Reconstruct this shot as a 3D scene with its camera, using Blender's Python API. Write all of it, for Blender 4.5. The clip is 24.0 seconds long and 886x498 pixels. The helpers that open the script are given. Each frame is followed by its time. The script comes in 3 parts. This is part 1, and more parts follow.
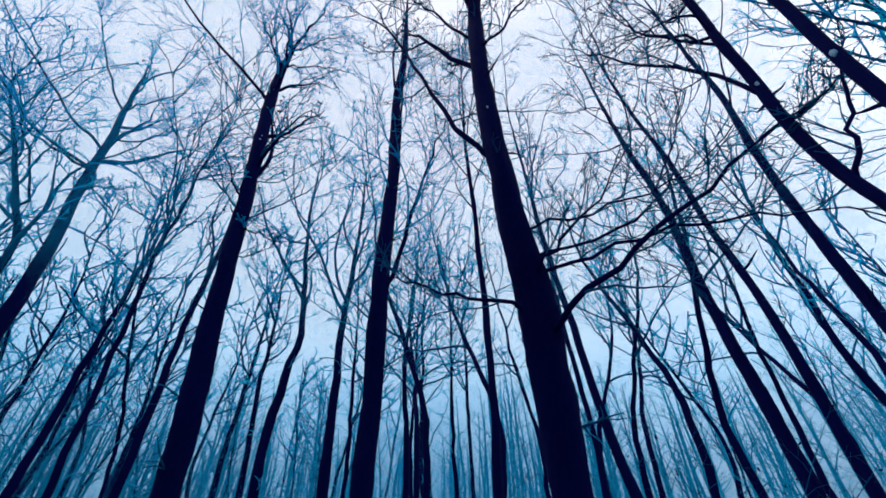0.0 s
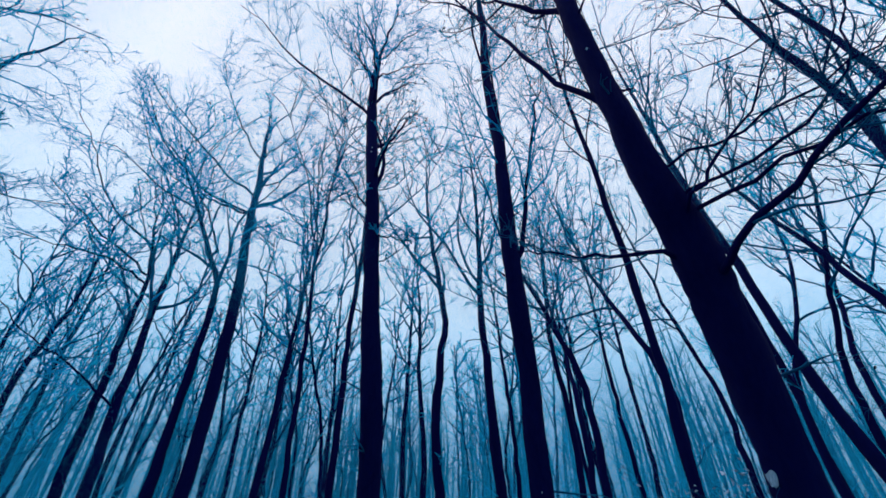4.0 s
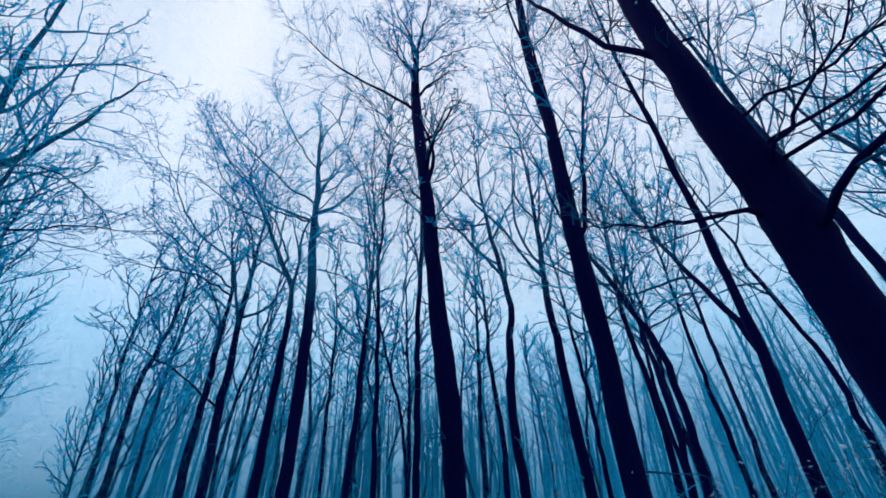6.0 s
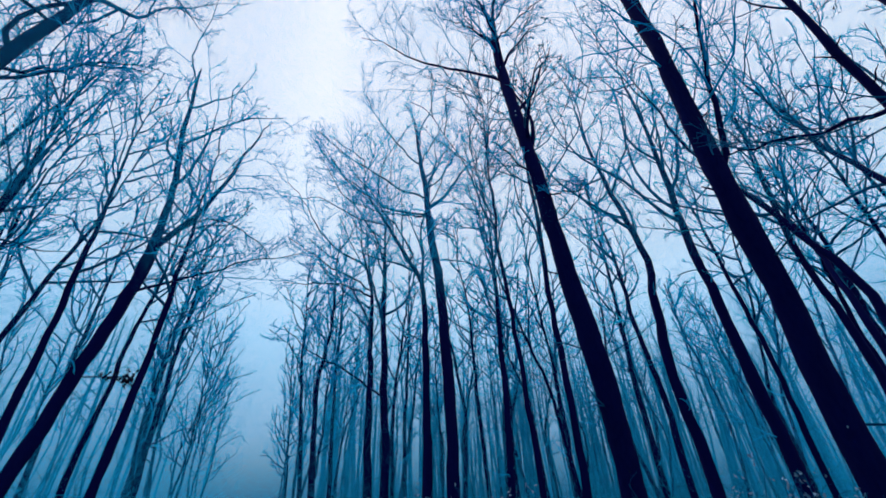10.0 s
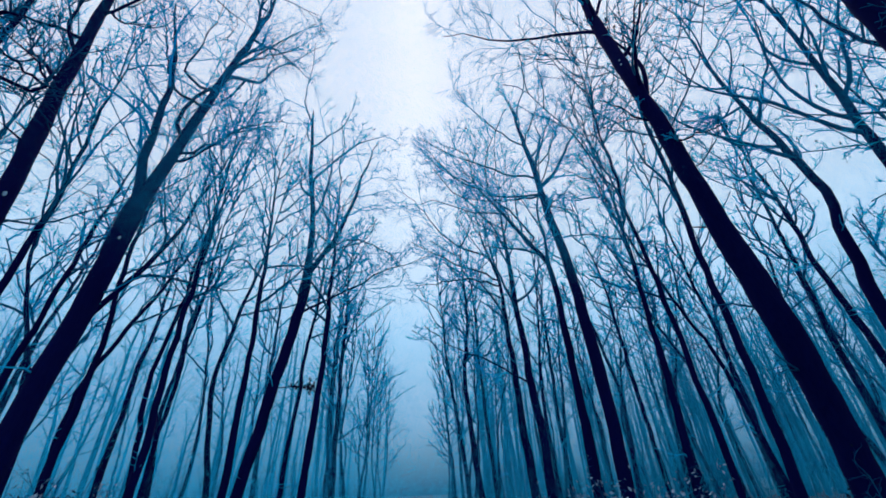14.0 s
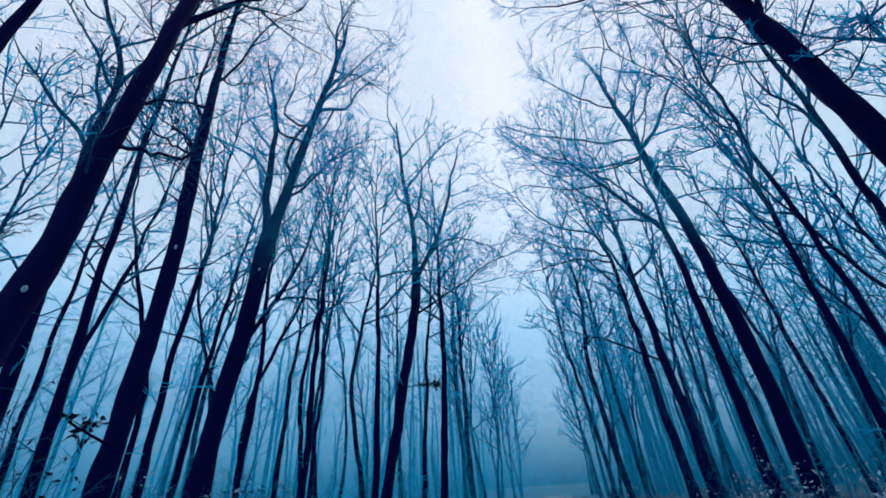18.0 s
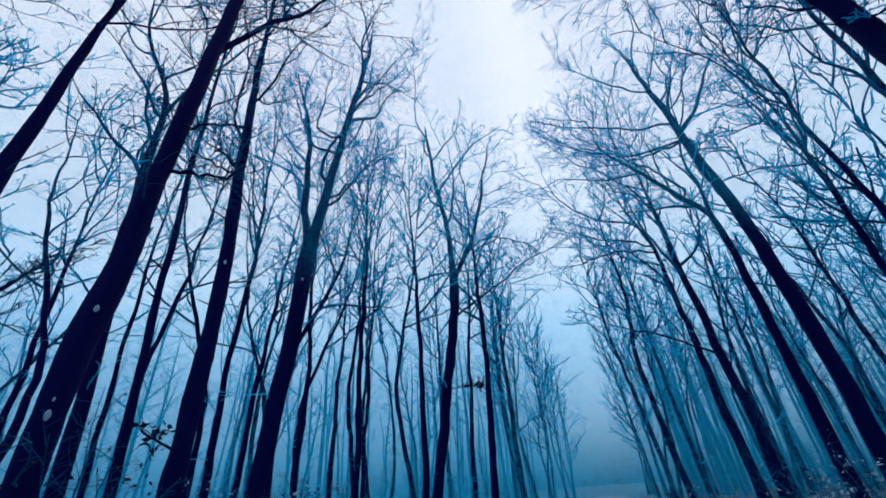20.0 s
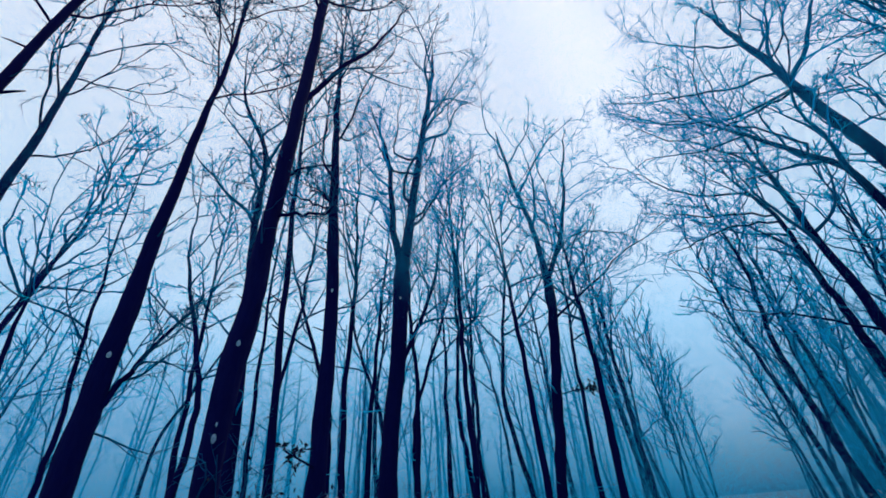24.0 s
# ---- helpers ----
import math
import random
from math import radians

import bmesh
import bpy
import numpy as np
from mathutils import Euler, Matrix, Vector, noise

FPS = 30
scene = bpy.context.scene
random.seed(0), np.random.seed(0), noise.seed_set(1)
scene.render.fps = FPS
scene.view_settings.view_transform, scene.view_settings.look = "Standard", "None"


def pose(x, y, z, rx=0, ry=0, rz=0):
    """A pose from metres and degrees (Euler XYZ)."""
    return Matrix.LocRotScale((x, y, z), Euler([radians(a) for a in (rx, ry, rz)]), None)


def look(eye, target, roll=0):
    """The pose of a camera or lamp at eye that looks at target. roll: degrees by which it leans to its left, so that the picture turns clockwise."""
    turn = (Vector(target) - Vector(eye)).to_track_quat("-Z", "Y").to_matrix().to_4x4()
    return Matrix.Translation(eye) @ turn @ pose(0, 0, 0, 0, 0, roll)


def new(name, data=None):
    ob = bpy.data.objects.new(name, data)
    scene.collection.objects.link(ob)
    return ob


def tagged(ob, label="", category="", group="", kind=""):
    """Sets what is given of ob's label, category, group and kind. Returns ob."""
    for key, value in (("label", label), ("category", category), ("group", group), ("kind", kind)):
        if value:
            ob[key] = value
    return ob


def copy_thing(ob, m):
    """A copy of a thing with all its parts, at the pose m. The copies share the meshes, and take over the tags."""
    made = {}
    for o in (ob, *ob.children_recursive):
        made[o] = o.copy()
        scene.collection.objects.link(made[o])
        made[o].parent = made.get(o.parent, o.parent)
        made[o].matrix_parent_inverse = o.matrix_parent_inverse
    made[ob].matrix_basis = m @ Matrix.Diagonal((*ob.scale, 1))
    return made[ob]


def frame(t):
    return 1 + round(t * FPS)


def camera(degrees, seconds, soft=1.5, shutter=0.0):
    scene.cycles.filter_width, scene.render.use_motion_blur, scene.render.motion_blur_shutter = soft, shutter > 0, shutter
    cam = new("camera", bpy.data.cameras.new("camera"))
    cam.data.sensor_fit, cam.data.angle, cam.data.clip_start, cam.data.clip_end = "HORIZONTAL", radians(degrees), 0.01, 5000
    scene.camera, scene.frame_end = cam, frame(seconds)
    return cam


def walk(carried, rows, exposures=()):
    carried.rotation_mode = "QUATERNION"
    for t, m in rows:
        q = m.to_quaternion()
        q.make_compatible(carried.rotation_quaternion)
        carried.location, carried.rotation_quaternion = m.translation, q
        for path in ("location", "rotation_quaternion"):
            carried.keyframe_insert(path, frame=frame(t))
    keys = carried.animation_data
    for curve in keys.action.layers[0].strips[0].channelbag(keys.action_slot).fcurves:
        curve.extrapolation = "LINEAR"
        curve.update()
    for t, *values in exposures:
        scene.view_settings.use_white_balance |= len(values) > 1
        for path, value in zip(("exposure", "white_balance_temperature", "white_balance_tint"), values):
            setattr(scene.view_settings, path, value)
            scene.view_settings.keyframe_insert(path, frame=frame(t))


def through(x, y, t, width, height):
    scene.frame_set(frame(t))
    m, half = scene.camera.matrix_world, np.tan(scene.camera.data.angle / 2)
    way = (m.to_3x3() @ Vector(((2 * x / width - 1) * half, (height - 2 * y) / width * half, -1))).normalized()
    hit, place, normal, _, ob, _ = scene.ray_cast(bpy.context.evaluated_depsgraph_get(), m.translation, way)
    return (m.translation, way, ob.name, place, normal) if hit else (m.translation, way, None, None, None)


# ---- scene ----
# A bare oak wood in cold blue mist, seen from a forest track by somebody who turns on the spot.
cam = camera(94.68, 24.0, soft=1.7)

# ---- camera: held at arm's length while turning, so it swings on a small arc ----
EYE, ARM = 1.6, 0.35
TURNS = [  # seconds, heading, upward tilt, roll in degrees
    (0.0, -0.00, 38.75, -1.03),
    (0.5, 2.59, 38.57, -0.73),
    (1.0, 5.30, 38.27, -0.69),
    (1.5, 8.05, 38.04, -0.75),
    (2.0, 10.84, 37.61, -0.52),
    (2.5, 13.34, 36.89, -0.46),
    (4.5, 23.58, 35.46, -0.88),
    (5.0, 26.08, 34.99, -1.10),
    (5.5, 28.35, 34.60, -1.11),
    (6.0, 30.76, 34.29, -1.20),
    (6.5, 33.12, 33.90, -1.29),
    (7.0, 35.75, 33.48, -1.27),
    (7.5, 38.23, 33.16, -1.49),
    (8.0, 40.45, 32.92, -1.90),
    (8.5, 42.71, 32.59, -2.03),
    (9.0, 45.25, 32.27, -1.90),
    (9.5, 47.67, 31.94, -2.08),
    (10.0, 49.91, 31.75, -2.32),
    (10.5, 52.17, 31.66, -2.63),
    (12.5, 61.79, 31.02, -2.89),
    (13.0, 64.31, 30.91, -2.89),
    (13.5, 67.06, 30.86, -2.81),
    (14.0, 69.25, 30.91, -3.02),
    (14.5, 71.21, 30.89, -3.21),
    (15.0, 73.66, 30.89, -3.16),
    (15.5, 76.10, 30.93, -3.20),
    (16.0, 78.06, 30.92, -3.39),
    (16.5, 79.99, 30.88, -3.52),
    (17.0, 82.05, 30.76, -3.68),
    (17.5, 83.99, 30.65, -3.87),
    (18.0, 85.31, 30.68, -3.98),
    (18.5, 86.64, 30.71, -4.24),
    (20.5, 92.67, 31.48, -4.50),
    (21.0, 94.43, 31.75, -4.58),
    (21.5, 96.26, 31.96, -4.62),
    (22.0, 98.00, 32.37, -4.80),
    (22.5, 99.68, 32.76, -4.93),
    (23.0, 101.45, 32.91, -4.90),
    (23.5, 103.35, 33.10, -4.79),
    (24.0, 105.08, 33.36, -4.87),
]


def held(heading, tilt, roll):
    a = radians(heading)
    return (Matrix.Translation((-ARM * math.sin(a), ARM * math.cos(a), EYE)) @ Matrix.Rotation(a, 4, "Z")
            @ Matrix.Rotation(radians(90 + tilt), 4, "X") @ Matrix.Rotation(radians(roll), 4, "Z"))


walk(cam, [(t, held(h, p, r)) for t, h, p, r in TURNS])

# ---- light: thick overcast at dusk ----
world = bpy.data.worlds.new("overcast_sky")
scene.world = world
world.use_nodes = True
wn, wl = world.node_tree.nodes, world.node_tree.links
wn.clear()
sky = wn.new("ShaderNodeTexSky")
sky.sky_type, sky.sun_disc = "NISHITA", False
sky.sun_elevation, sky.sun_rotation = radians(38), radians(80)
sky.air_density, sky.dust_density = 1.0, 4.0
sky_level = wn.new("ShaderNodeBackground")
sky_level.inputs["Strength"].default_value = 0.02
cloud = wn.new("ShaderNodeBackground")
cloud.inputs["Strength"].default_value = 1.0
# an overcast sky is several times brighter overhead than low down in the mist
coord, axes, deck = wn.new("ShaderNodeTexCoord"), wn.new("ShaderNodeSeparateXYZ"), wn.new("ShaderNodeValToRGB")
wl.new(coord.outputs["Generated"], axes.inputs[0])
wl.new(axes.outputs["Z"], deck.inputs["Fac"])
deck.color_ramp.elements[0].position, deck.color_ramp.elements[0].color = 0.0, (0.015, 0.08, 0.17, 1)
deck.color_ramp.elements[1].position, deck.color_ramp.elements[1].color = 0.80, (0.91, 0.96, 1.08, 1)
deck.color_ramp.elements.new(0.06).color = (0.09, 0.23, 0.38, 1)
deck.color_ramp.elements.new(0.14).color = (0.24, 0.44, 0.66, 1)
deck.color_ramp.elements.new(0.32).color = (0.38, 0.66, 0.93, 1)
deck.color_ramp.elements.new(0.52).color = (0.71, 0.88, 1.06, 1)
wl.new(deck.outputs["Color"], cloud.inputs["Color"])
both = wn.new("ShaderNodeAddShader")
wout = wn.new("ShaderNodeOutputWorld")
wl.new(sky.outputs[0], sky_level.inputs["Color"])
wl.new(sky_level.outputs[0], both.inputs[0])
wl.new(cloud.outputs[0], both.inputs[1])
wl.new(both.outputs[0], wout.inputs["Surface"])

sun = new("sun", bpy.data.lights.new("sun", "SUN"))
sun.data.energy, sun.data.angle, sun.data.color = 1.5, radians(40), (1.0, 0.98, 0.95)
sun.matrix_world = look((-20, 4, 30), (0, 0, 0))


# ---- materials ----
def material(name, colour, rough=0.8, second=None, scale=6.0, bump=0.3, stretch=(1, 1, 1), through=0.0):
    """Two-scale mottled surface: broad stains and fine grain, with a fine relief. through: the translucent share, added
    so that unlit sides of twigs brighten too.
    """
    m = bpy.data.materials.new(name)
    m.use_nodes = True
    n, l = m.node_tree.nodes, m.node_tree.links
    b = n["Principled BSDF"]
    b.inputs["Roughness"].default_value = rough
    b.inputs["Specular IOR Level"].default_value = 0.06
    co, mp = n.new("ShaderNodeTexCoord"), n.new("ShaderNodeMapping")
    mp.inputs["Scale"].default_value = stretch
    l.new(co.outputs["Object"], mp.inputs["Vector"])
    broad, fine = n.new("ShaderNodeTexNoise"), n.new("ShaderNodeTexNoise")
    broad.inputs["Scale"].default_value, fine.inputs["Scale"].default_value = scale * 0.15, scale * 4
    fine.inputs["Detail"].default_value = 6
    mix = n.new("ShaderNodeMix")
    mix.data_type = "RGBA"
    second = second or tuple(c * 0.5 for c in colour)
    mix.inputs["A"].default_value, mix.inputs["B"].default_value = (*colour, 1), (*second, 1)
    add = n.new("ShaderNodeMath")
    add.operation = "MULTIPLY"
    l.new(mp.outputs[0], broad.inputs["Vector"])
    l.new(mp.outputs[0], fine.inputs["Vector"])
    l.new(broad.outputs["Fac"], add.inputs[0])
    l.new(fine.outputs["Fac"], add.inputs[1])
    ramp = n.new("ShaderNodeMapRange")
    ramp.inputs["From Min"].default_value, ramp.inputs["From Max"].default_value = 0.12, 0.4
    l.new(add.outputs[0], ramp.inputs["Value"])
    l.new(ramp.outputs[0], mix.inputs["Factor"])
    l.new(mix.outputs["Result"], b.inputs["Base Color"])
    bp = n.new("ShaderNodeBump")
    bp.inputs["Strength"].default_value, bp.inputs["Distance"].default_value = bump, 0.02
    l.new(fine.outputs["Fac"], bp.inputs["Height"])
    l.new(bp.outputs[0], b.inputs["Normal"])
    if through:
        thin, blend = n.new("ShaderNodeBsdfTranslucent"), n.new("ShaderNodeMixShader")
        blend.inputs[0].default_value = through
        l.new(mix.outputs["Result"], thin.inputs["Color"])
        l.new(b.outputs[0], blend.inputs[1])
        l.new(thin.outputs[0], blend.inputs[2])
        l.new(blend.outputs[0], n["Material Output"].inputs["Surface"])
    return m


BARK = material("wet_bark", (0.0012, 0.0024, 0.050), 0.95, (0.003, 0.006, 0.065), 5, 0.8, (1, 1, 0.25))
# twig barks from dark to pale blue: the haze of distance painted into their colour
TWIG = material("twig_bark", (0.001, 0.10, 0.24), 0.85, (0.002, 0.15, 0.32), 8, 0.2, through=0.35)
HAZED = material("hazed_twig_bark", (0.002, 0.52, 0.82), 0.85, (0.004, 0.60, 0.88), 8, 0.2, through=0.5)
HAZED_FAR = material("hazed_far_twig", (0.003, 0.76, 0.96), 0.85, (0.005, 0.84, 0.98), 8, 0.2, through=0.5)
# bark of the distant stems, with the blue of the haze painted in
HAZED_BARK = material("hazed_far_bark", (0.002, 0.20, 0.36), 0.9, (0.004, 0.30, 0.46), 4, 0.2)
LEAF = material("withered_leaf", (0.003, 0.009, 0.026), 0.7, (0.006, 0.016, 0.04), 20, 0.2)
PALE = material("pale_leaf", (0.42, 0.58, 0.72), 0.6, (0.12, 0.24, 0.36), 20, 0.2)
LITTER = material("leaf_litter", (0.04, 0.10, 0.15), 0.9, (0.02, 0.05, 0.08), 12, 0.8)
TRACK = material("damp_track", (0.07, 0.14, 0.19), 0.7, (0.04, 0.09, 0.13), 3, 0.6)

# saturated blue of the slivers that imitate haze between the trees
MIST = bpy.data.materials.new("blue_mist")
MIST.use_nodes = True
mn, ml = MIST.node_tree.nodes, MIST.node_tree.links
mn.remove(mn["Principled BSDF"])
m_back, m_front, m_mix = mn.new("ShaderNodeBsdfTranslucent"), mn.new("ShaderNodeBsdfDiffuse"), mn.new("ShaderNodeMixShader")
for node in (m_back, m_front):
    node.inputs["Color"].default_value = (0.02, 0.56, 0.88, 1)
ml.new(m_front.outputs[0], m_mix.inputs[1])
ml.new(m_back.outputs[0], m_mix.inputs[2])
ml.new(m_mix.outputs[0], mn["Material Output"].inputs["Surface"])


# ---- mesh helpers ----
def mesh_from(name, verts, faces, mat, smooth=True):
    """A mesh from arrays of vertices and quads."""
    me = bpy.data.meshes.new(name)
    verts, faces = np.asarray(verts, np.float32), np.asarray(faces, np.int32)
    k = faces.shape[1]
    me.vertices.add(len(verts))
    me.vertices.foreach_set("co", verts.ravel())
    me.loops.add(faces.size)
    me.loops.foreach_set("vertex_index", faces.ravel())
    me.polygons.add(len(faces))
    me.polygons.foreach_set("loop_start", np.arange(0, faces.size, k, dtype=np.int32))
    if smooth:
        me.polygons.foreach_set("use_smooth", np.ones(len(faces), bool))
    me.materials.append(mat)
    me.update()
    return me


def tubes(groups):
    """Vertices and quads of many tapered tubes. groups: (points (B,n,3), radii (B,n), sides)."""
    V, Fs, base = [], [], 0
    for P, Rr, k in groups:
        B, n, _ = P.shape
        tan = np.gradient(P, axis=1)
        tan /= np.linalg.norm(tan, axis=2, keepdims=True) + 1e-9
        ref = np.where(np.abs(tan[:, :1, 2:3]) > 0.8, [[[1.0, 0, 0]]], [[[0, 0, 1.0]]])
        u = np.cross(tan, np.broadcast_to(ref, tan.shape))
        u /= np.linalg.norm(u, axis=2, keepdims=True) + 1e-9
        w = np.cross(tan, u)
        a = np.arange(k) * 2 * np.pi / k
        ring = (P[:, :, None] + Rr[:, :, None, None] * (np.cos(a)[None, None, :, None] * u[:, :, None]
                                                      + np.sin(a)[None, None, :, None] * w[:, :, None]))
        V.append(ring.reshape(-1, 3))
        i = np.arange(B)[:, None, None] * n * k + np.arange(n - 1)[None, :, None] * k
        j, jn = np.arange(k)[None, None, :], ((np.arange(k) + 1) % k)[None, None, :]
        Fs.append(np.stack([i + j, i + jn, i + k + jn, i + k + j], -1).reshape(-1, 4) + base)
        base += B * n * k
    return np.concatenate(V), np.concatenate(Fs)


def part(name, me, parent, label=""):
    ob = new(name, me)
    ob.parent = parent
    return tagged(ob, label) if label else ob


def spread(path, count):
    """count points along a polyline, smoothly rounded."""
    path = np.asarray(path, float)
    d = np.concatenate([[0], np.cumsum(np.linalg.norm(np.diff(path, axis=0), axis=1))])
    s = np.linspace(0, d[-1], count)
    out = np.stack([np.interp(s, d, path[:, i]) for i in range(3)], 1)
    for _ in range(2):
        out[1:-1] = out[1:-1] * 0.5 + (out[:-2] + out[2:]) * 0.25
    return out


def shoots(rng, P, Rr, per, start, length, angle, n, lift, wiggle, thin, least, fall=0.55):
    """Child branches of the branches P: points (C,n,3) and radii (C,n)."""
    B, m, _ = P.shape
    own = np.repeat(np.arange(B), per)
    C = len(own)
    t = start + (1 - start) * ((np.tile(np.arange(per), B) + rng.random(C)) / per)
    s = np.clip(t, 0, 0.999) * (m - 1)
    i = s.astype(int)
    f = (s - i)[:, None]
    p0, p1 = P[own, i], P[own, i + 1]
    at = p0 * (1 - f) + p1 * f
    r0 = Rr[own, i] * (1 - f[:, 0]) + Rr[own, i + 1] * f[:, 0]
    tan = p1 - p0
    tan /= np.linalg.norm(tan, axis=1, keepdims=True) + 1e-9
    side = np.cross(tan, rng.normal(size=(C, 3)))
    side /= np.linalg.norm(side, axis=1, keepdims=True) + 1e-9
    a = np.radians(angle + rng.normal(0, 12, C))[:, None]
    way = np.cos(a) * tan + np.sin(a) * side
    whole = np.linalg.norm(np.diff(P, axis=1), axis=2).sum(1)[own]
    step = (whole * length * (1 - fall * t) * rng.uniform(0.6, 1.35, C) / (n - 1))[:, None]
    pts = np.empty((C, n, 3))
    pts[:, 0] = at
    for q in range(1, n):
        way = way + rng.normal(0, wiggle, (C, 3))
        way[:, 2] += lift
        way /= np.linalg.norm(way, axis=1, keepdims=True)
        pts[:, q] = pts[:, q - 1] + way * step
    rr = np.maximum(r0 * thin, least)[:, None] * np.linspace(1, 0.02, n)[None] ** 0.75
    return pts, np.maximum(rr, least * 0.5)


def leaves(rng, pts, count, size):
    """Small folded leaves hung at random on the ends of the twigs."""
    at = pts[rng.integers(0, len(pts), count), rng.integers(1, pts.shape[1], count)] + rng.normal(0, 0.03, (count, 3))
    a = rng.normal(size=(count, 3))
    a /= np.linalg.norm(a, axis=1, keepdims=True)
    b = np.cross(a, rng.normal(size=(count, 3)))
    b /= np.linalg.norm(b, axis=1, keepdims=True)
    s = size * rng.uniform(0.6, 1.4, count)[:, None]
    c = np.cross(a, b)
    v = np.stack([at - a * s, at + b * s * 0.45 + c * s * 0.25, at + a * s, at - b * s * 0.45 + c * s * 0.25], 1).reshape(-1, 3)
    return v, np.arange(count * 4).reshape(-1, 4)


# ---- trees ----
serial = [0]
STANDS = []
AXES, GIRTHS = {}, {}


def oak(x, y, h, r, bends, crown=0.48, limbs=15, lush=1.0, leafy=110, label="", far=0.0, reach=0.36, name="oak_tree"):
    """A bare forest oak: bent tapering trunk, ascending limbs, side boughs and a fine crown of twigs."""
    serial[0] += 1
    rng = np.random.default_rng(serial[0])
    far = far or math.hypot(x, y)
    least = 0.0042 + 0.00075 * far + 0.00012 * max(far - 9, 0)
    root = new(name)
    root.location = (x, y, 0)
    r = max(r, 0.09)
    lush *= 0.95 if far < 11 else 0.78 if far < 19 else 0.64
    limbs = limbs if far < 12 else limbs - 2
    slim = "stout" if r > 0.2 else "slender" if r < 0.145 else "tall"
    tagged(root, label or f"{slim} bare oak with dark wet bark standing in blue mist", "tree", "bare oaks of the wood")
    last = np.array([bends[-1][1], bends[-1][2], bends[-1][0]])
    first = np.array([bends[0][1], bends[0][2], bends[0][0]]) if len(bends) > 1 else np.zeros(3)
    drift = (last - first)[:2] / max(last[2] - first[2], 1)
    path = [(0, 0, -0.3)] + [(b[1], b[2], b[0]) for b in bends]
    if h > last[2] + 0.5:
        path.append((last[0] + drift[0] * 0.5 * (h - last[2]), last[1] + drift[1] * 0.5 * (h - last[2]), h))
    n = 34
    trunk = spread(path, n)
    z = np.clip(trunk[:, 2] / h, 0, 1)
    wob = np.cumsum(rng.normal(0, 0.02 if far < 14 else 0.04, (n, 2)), axis=0)
    wob -= np.linspace(0, 1, n)[:, None] * wob[-1]
    trunk[:, :2] += wob * np.minimum(z * 5, 1)[:, None]
    rad = r * np.where(z < crown, 1 - 0.35 * z / crown, 0.65 * (1 - (z - crown) / (1 - crown)) ** 0.8)
    if len(bends[0]) > 3:  # girth told height by height
        rad = np.interp(trunk[:, 2], [b[0] for b in bends] + [h], [b[3] for b in bends] + [0.02])
    rad = np.maximum(rad * (1 + 0.35 * np.exp(-trunk[:, 2] / 0.5)), least * 1.2)
    rad *= 1 + rng.normal(0, 0.025, n)
    AXES[root.name] = trunk
    sides = 14 if far < 12 else 10
    fine = spread(trunk, 3 * n) if far < 12 else trunk
    girth = np.interp(np.linspace(0, 1, len(fine)), np.linspace(0, 1, n), rad)
    V, Fc = tubes([(fine[None], girth[None], sides)])
    ring = V.reshape(len(fine), sides, 3)
    knobs = rng.normal(0, 1, (len(fine), sides, 1))
    knobs = (knobs + np.roll(knobs, 1, 0) + np.roll(knobs, -1, 0)) / 1.7
    ring[:] = fine[:, None] + (ring - fine[:, None]) * (1 + 0.055 * knobs)  # plated bark, never quite round
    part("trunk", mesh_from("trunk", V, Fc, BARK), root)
    GIRTHS[root.name] = rad
    for q in range(3 if far < 14 else 0):  # broken stubs
        z0 = rng.uniform(0.25, crown) * h
        c0 = np.array([np.interp(z0, trunk[:, 2], trunk[:, i]) for i in range(3)])
        a0 = rng.random() * 2 * math.pi
        w0 = np.array([math.cos(a0), math.sin(a0), rng.uniform(0.2, 0.9)])
        skin = np.interp(z0, trunk[:, 2], rad)
        st = c0 + w0 * np.linspace(0.2 * skin, skin + rng.uniform(0.12, 0.4), 4)[:, None] + rng.normal(0, 0.008, (4, 3))
        part("stub", mesh_from("stub", *tubes([(st[None], np.array([[0.035, 0.026, 0.018, 0.008]]) * rng.uniform(0.6, 1.1), 5)]), BARK), root)
    P, Rr = shoots(rng, trunk[None], rad[None], limbs, crown, reach, 42, 12, 0.085, 0.15, 0.62 if far > 12 else 0.36, least * 2.0, 0.55)
    for i in range(limbs):
        # limbs beyond 12 m get the bluer bark as painted haze
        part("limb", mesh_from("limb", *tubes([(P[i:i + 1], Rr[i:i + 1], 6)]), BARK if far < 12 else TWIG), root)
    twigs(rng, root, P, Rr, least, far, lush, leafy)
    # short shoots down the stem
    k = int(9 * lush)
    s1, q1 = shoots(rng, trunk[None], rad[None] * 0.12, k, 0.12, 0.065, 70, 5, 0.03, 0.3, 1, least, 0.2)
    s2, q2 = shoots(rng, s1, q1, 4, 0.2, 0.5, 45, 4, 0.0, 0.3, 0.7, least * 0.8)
    # distant shoots are coloured paler to imitate haze
    part("side_shoot", mesh_from("side_shoot", *tubes([(s1, q1, 3), (s2, q2, 3)]), TWIG if far < 12 else HAZED, False), root)["kind"] = "stuff"
    STANDS.append((x, y))
    return root


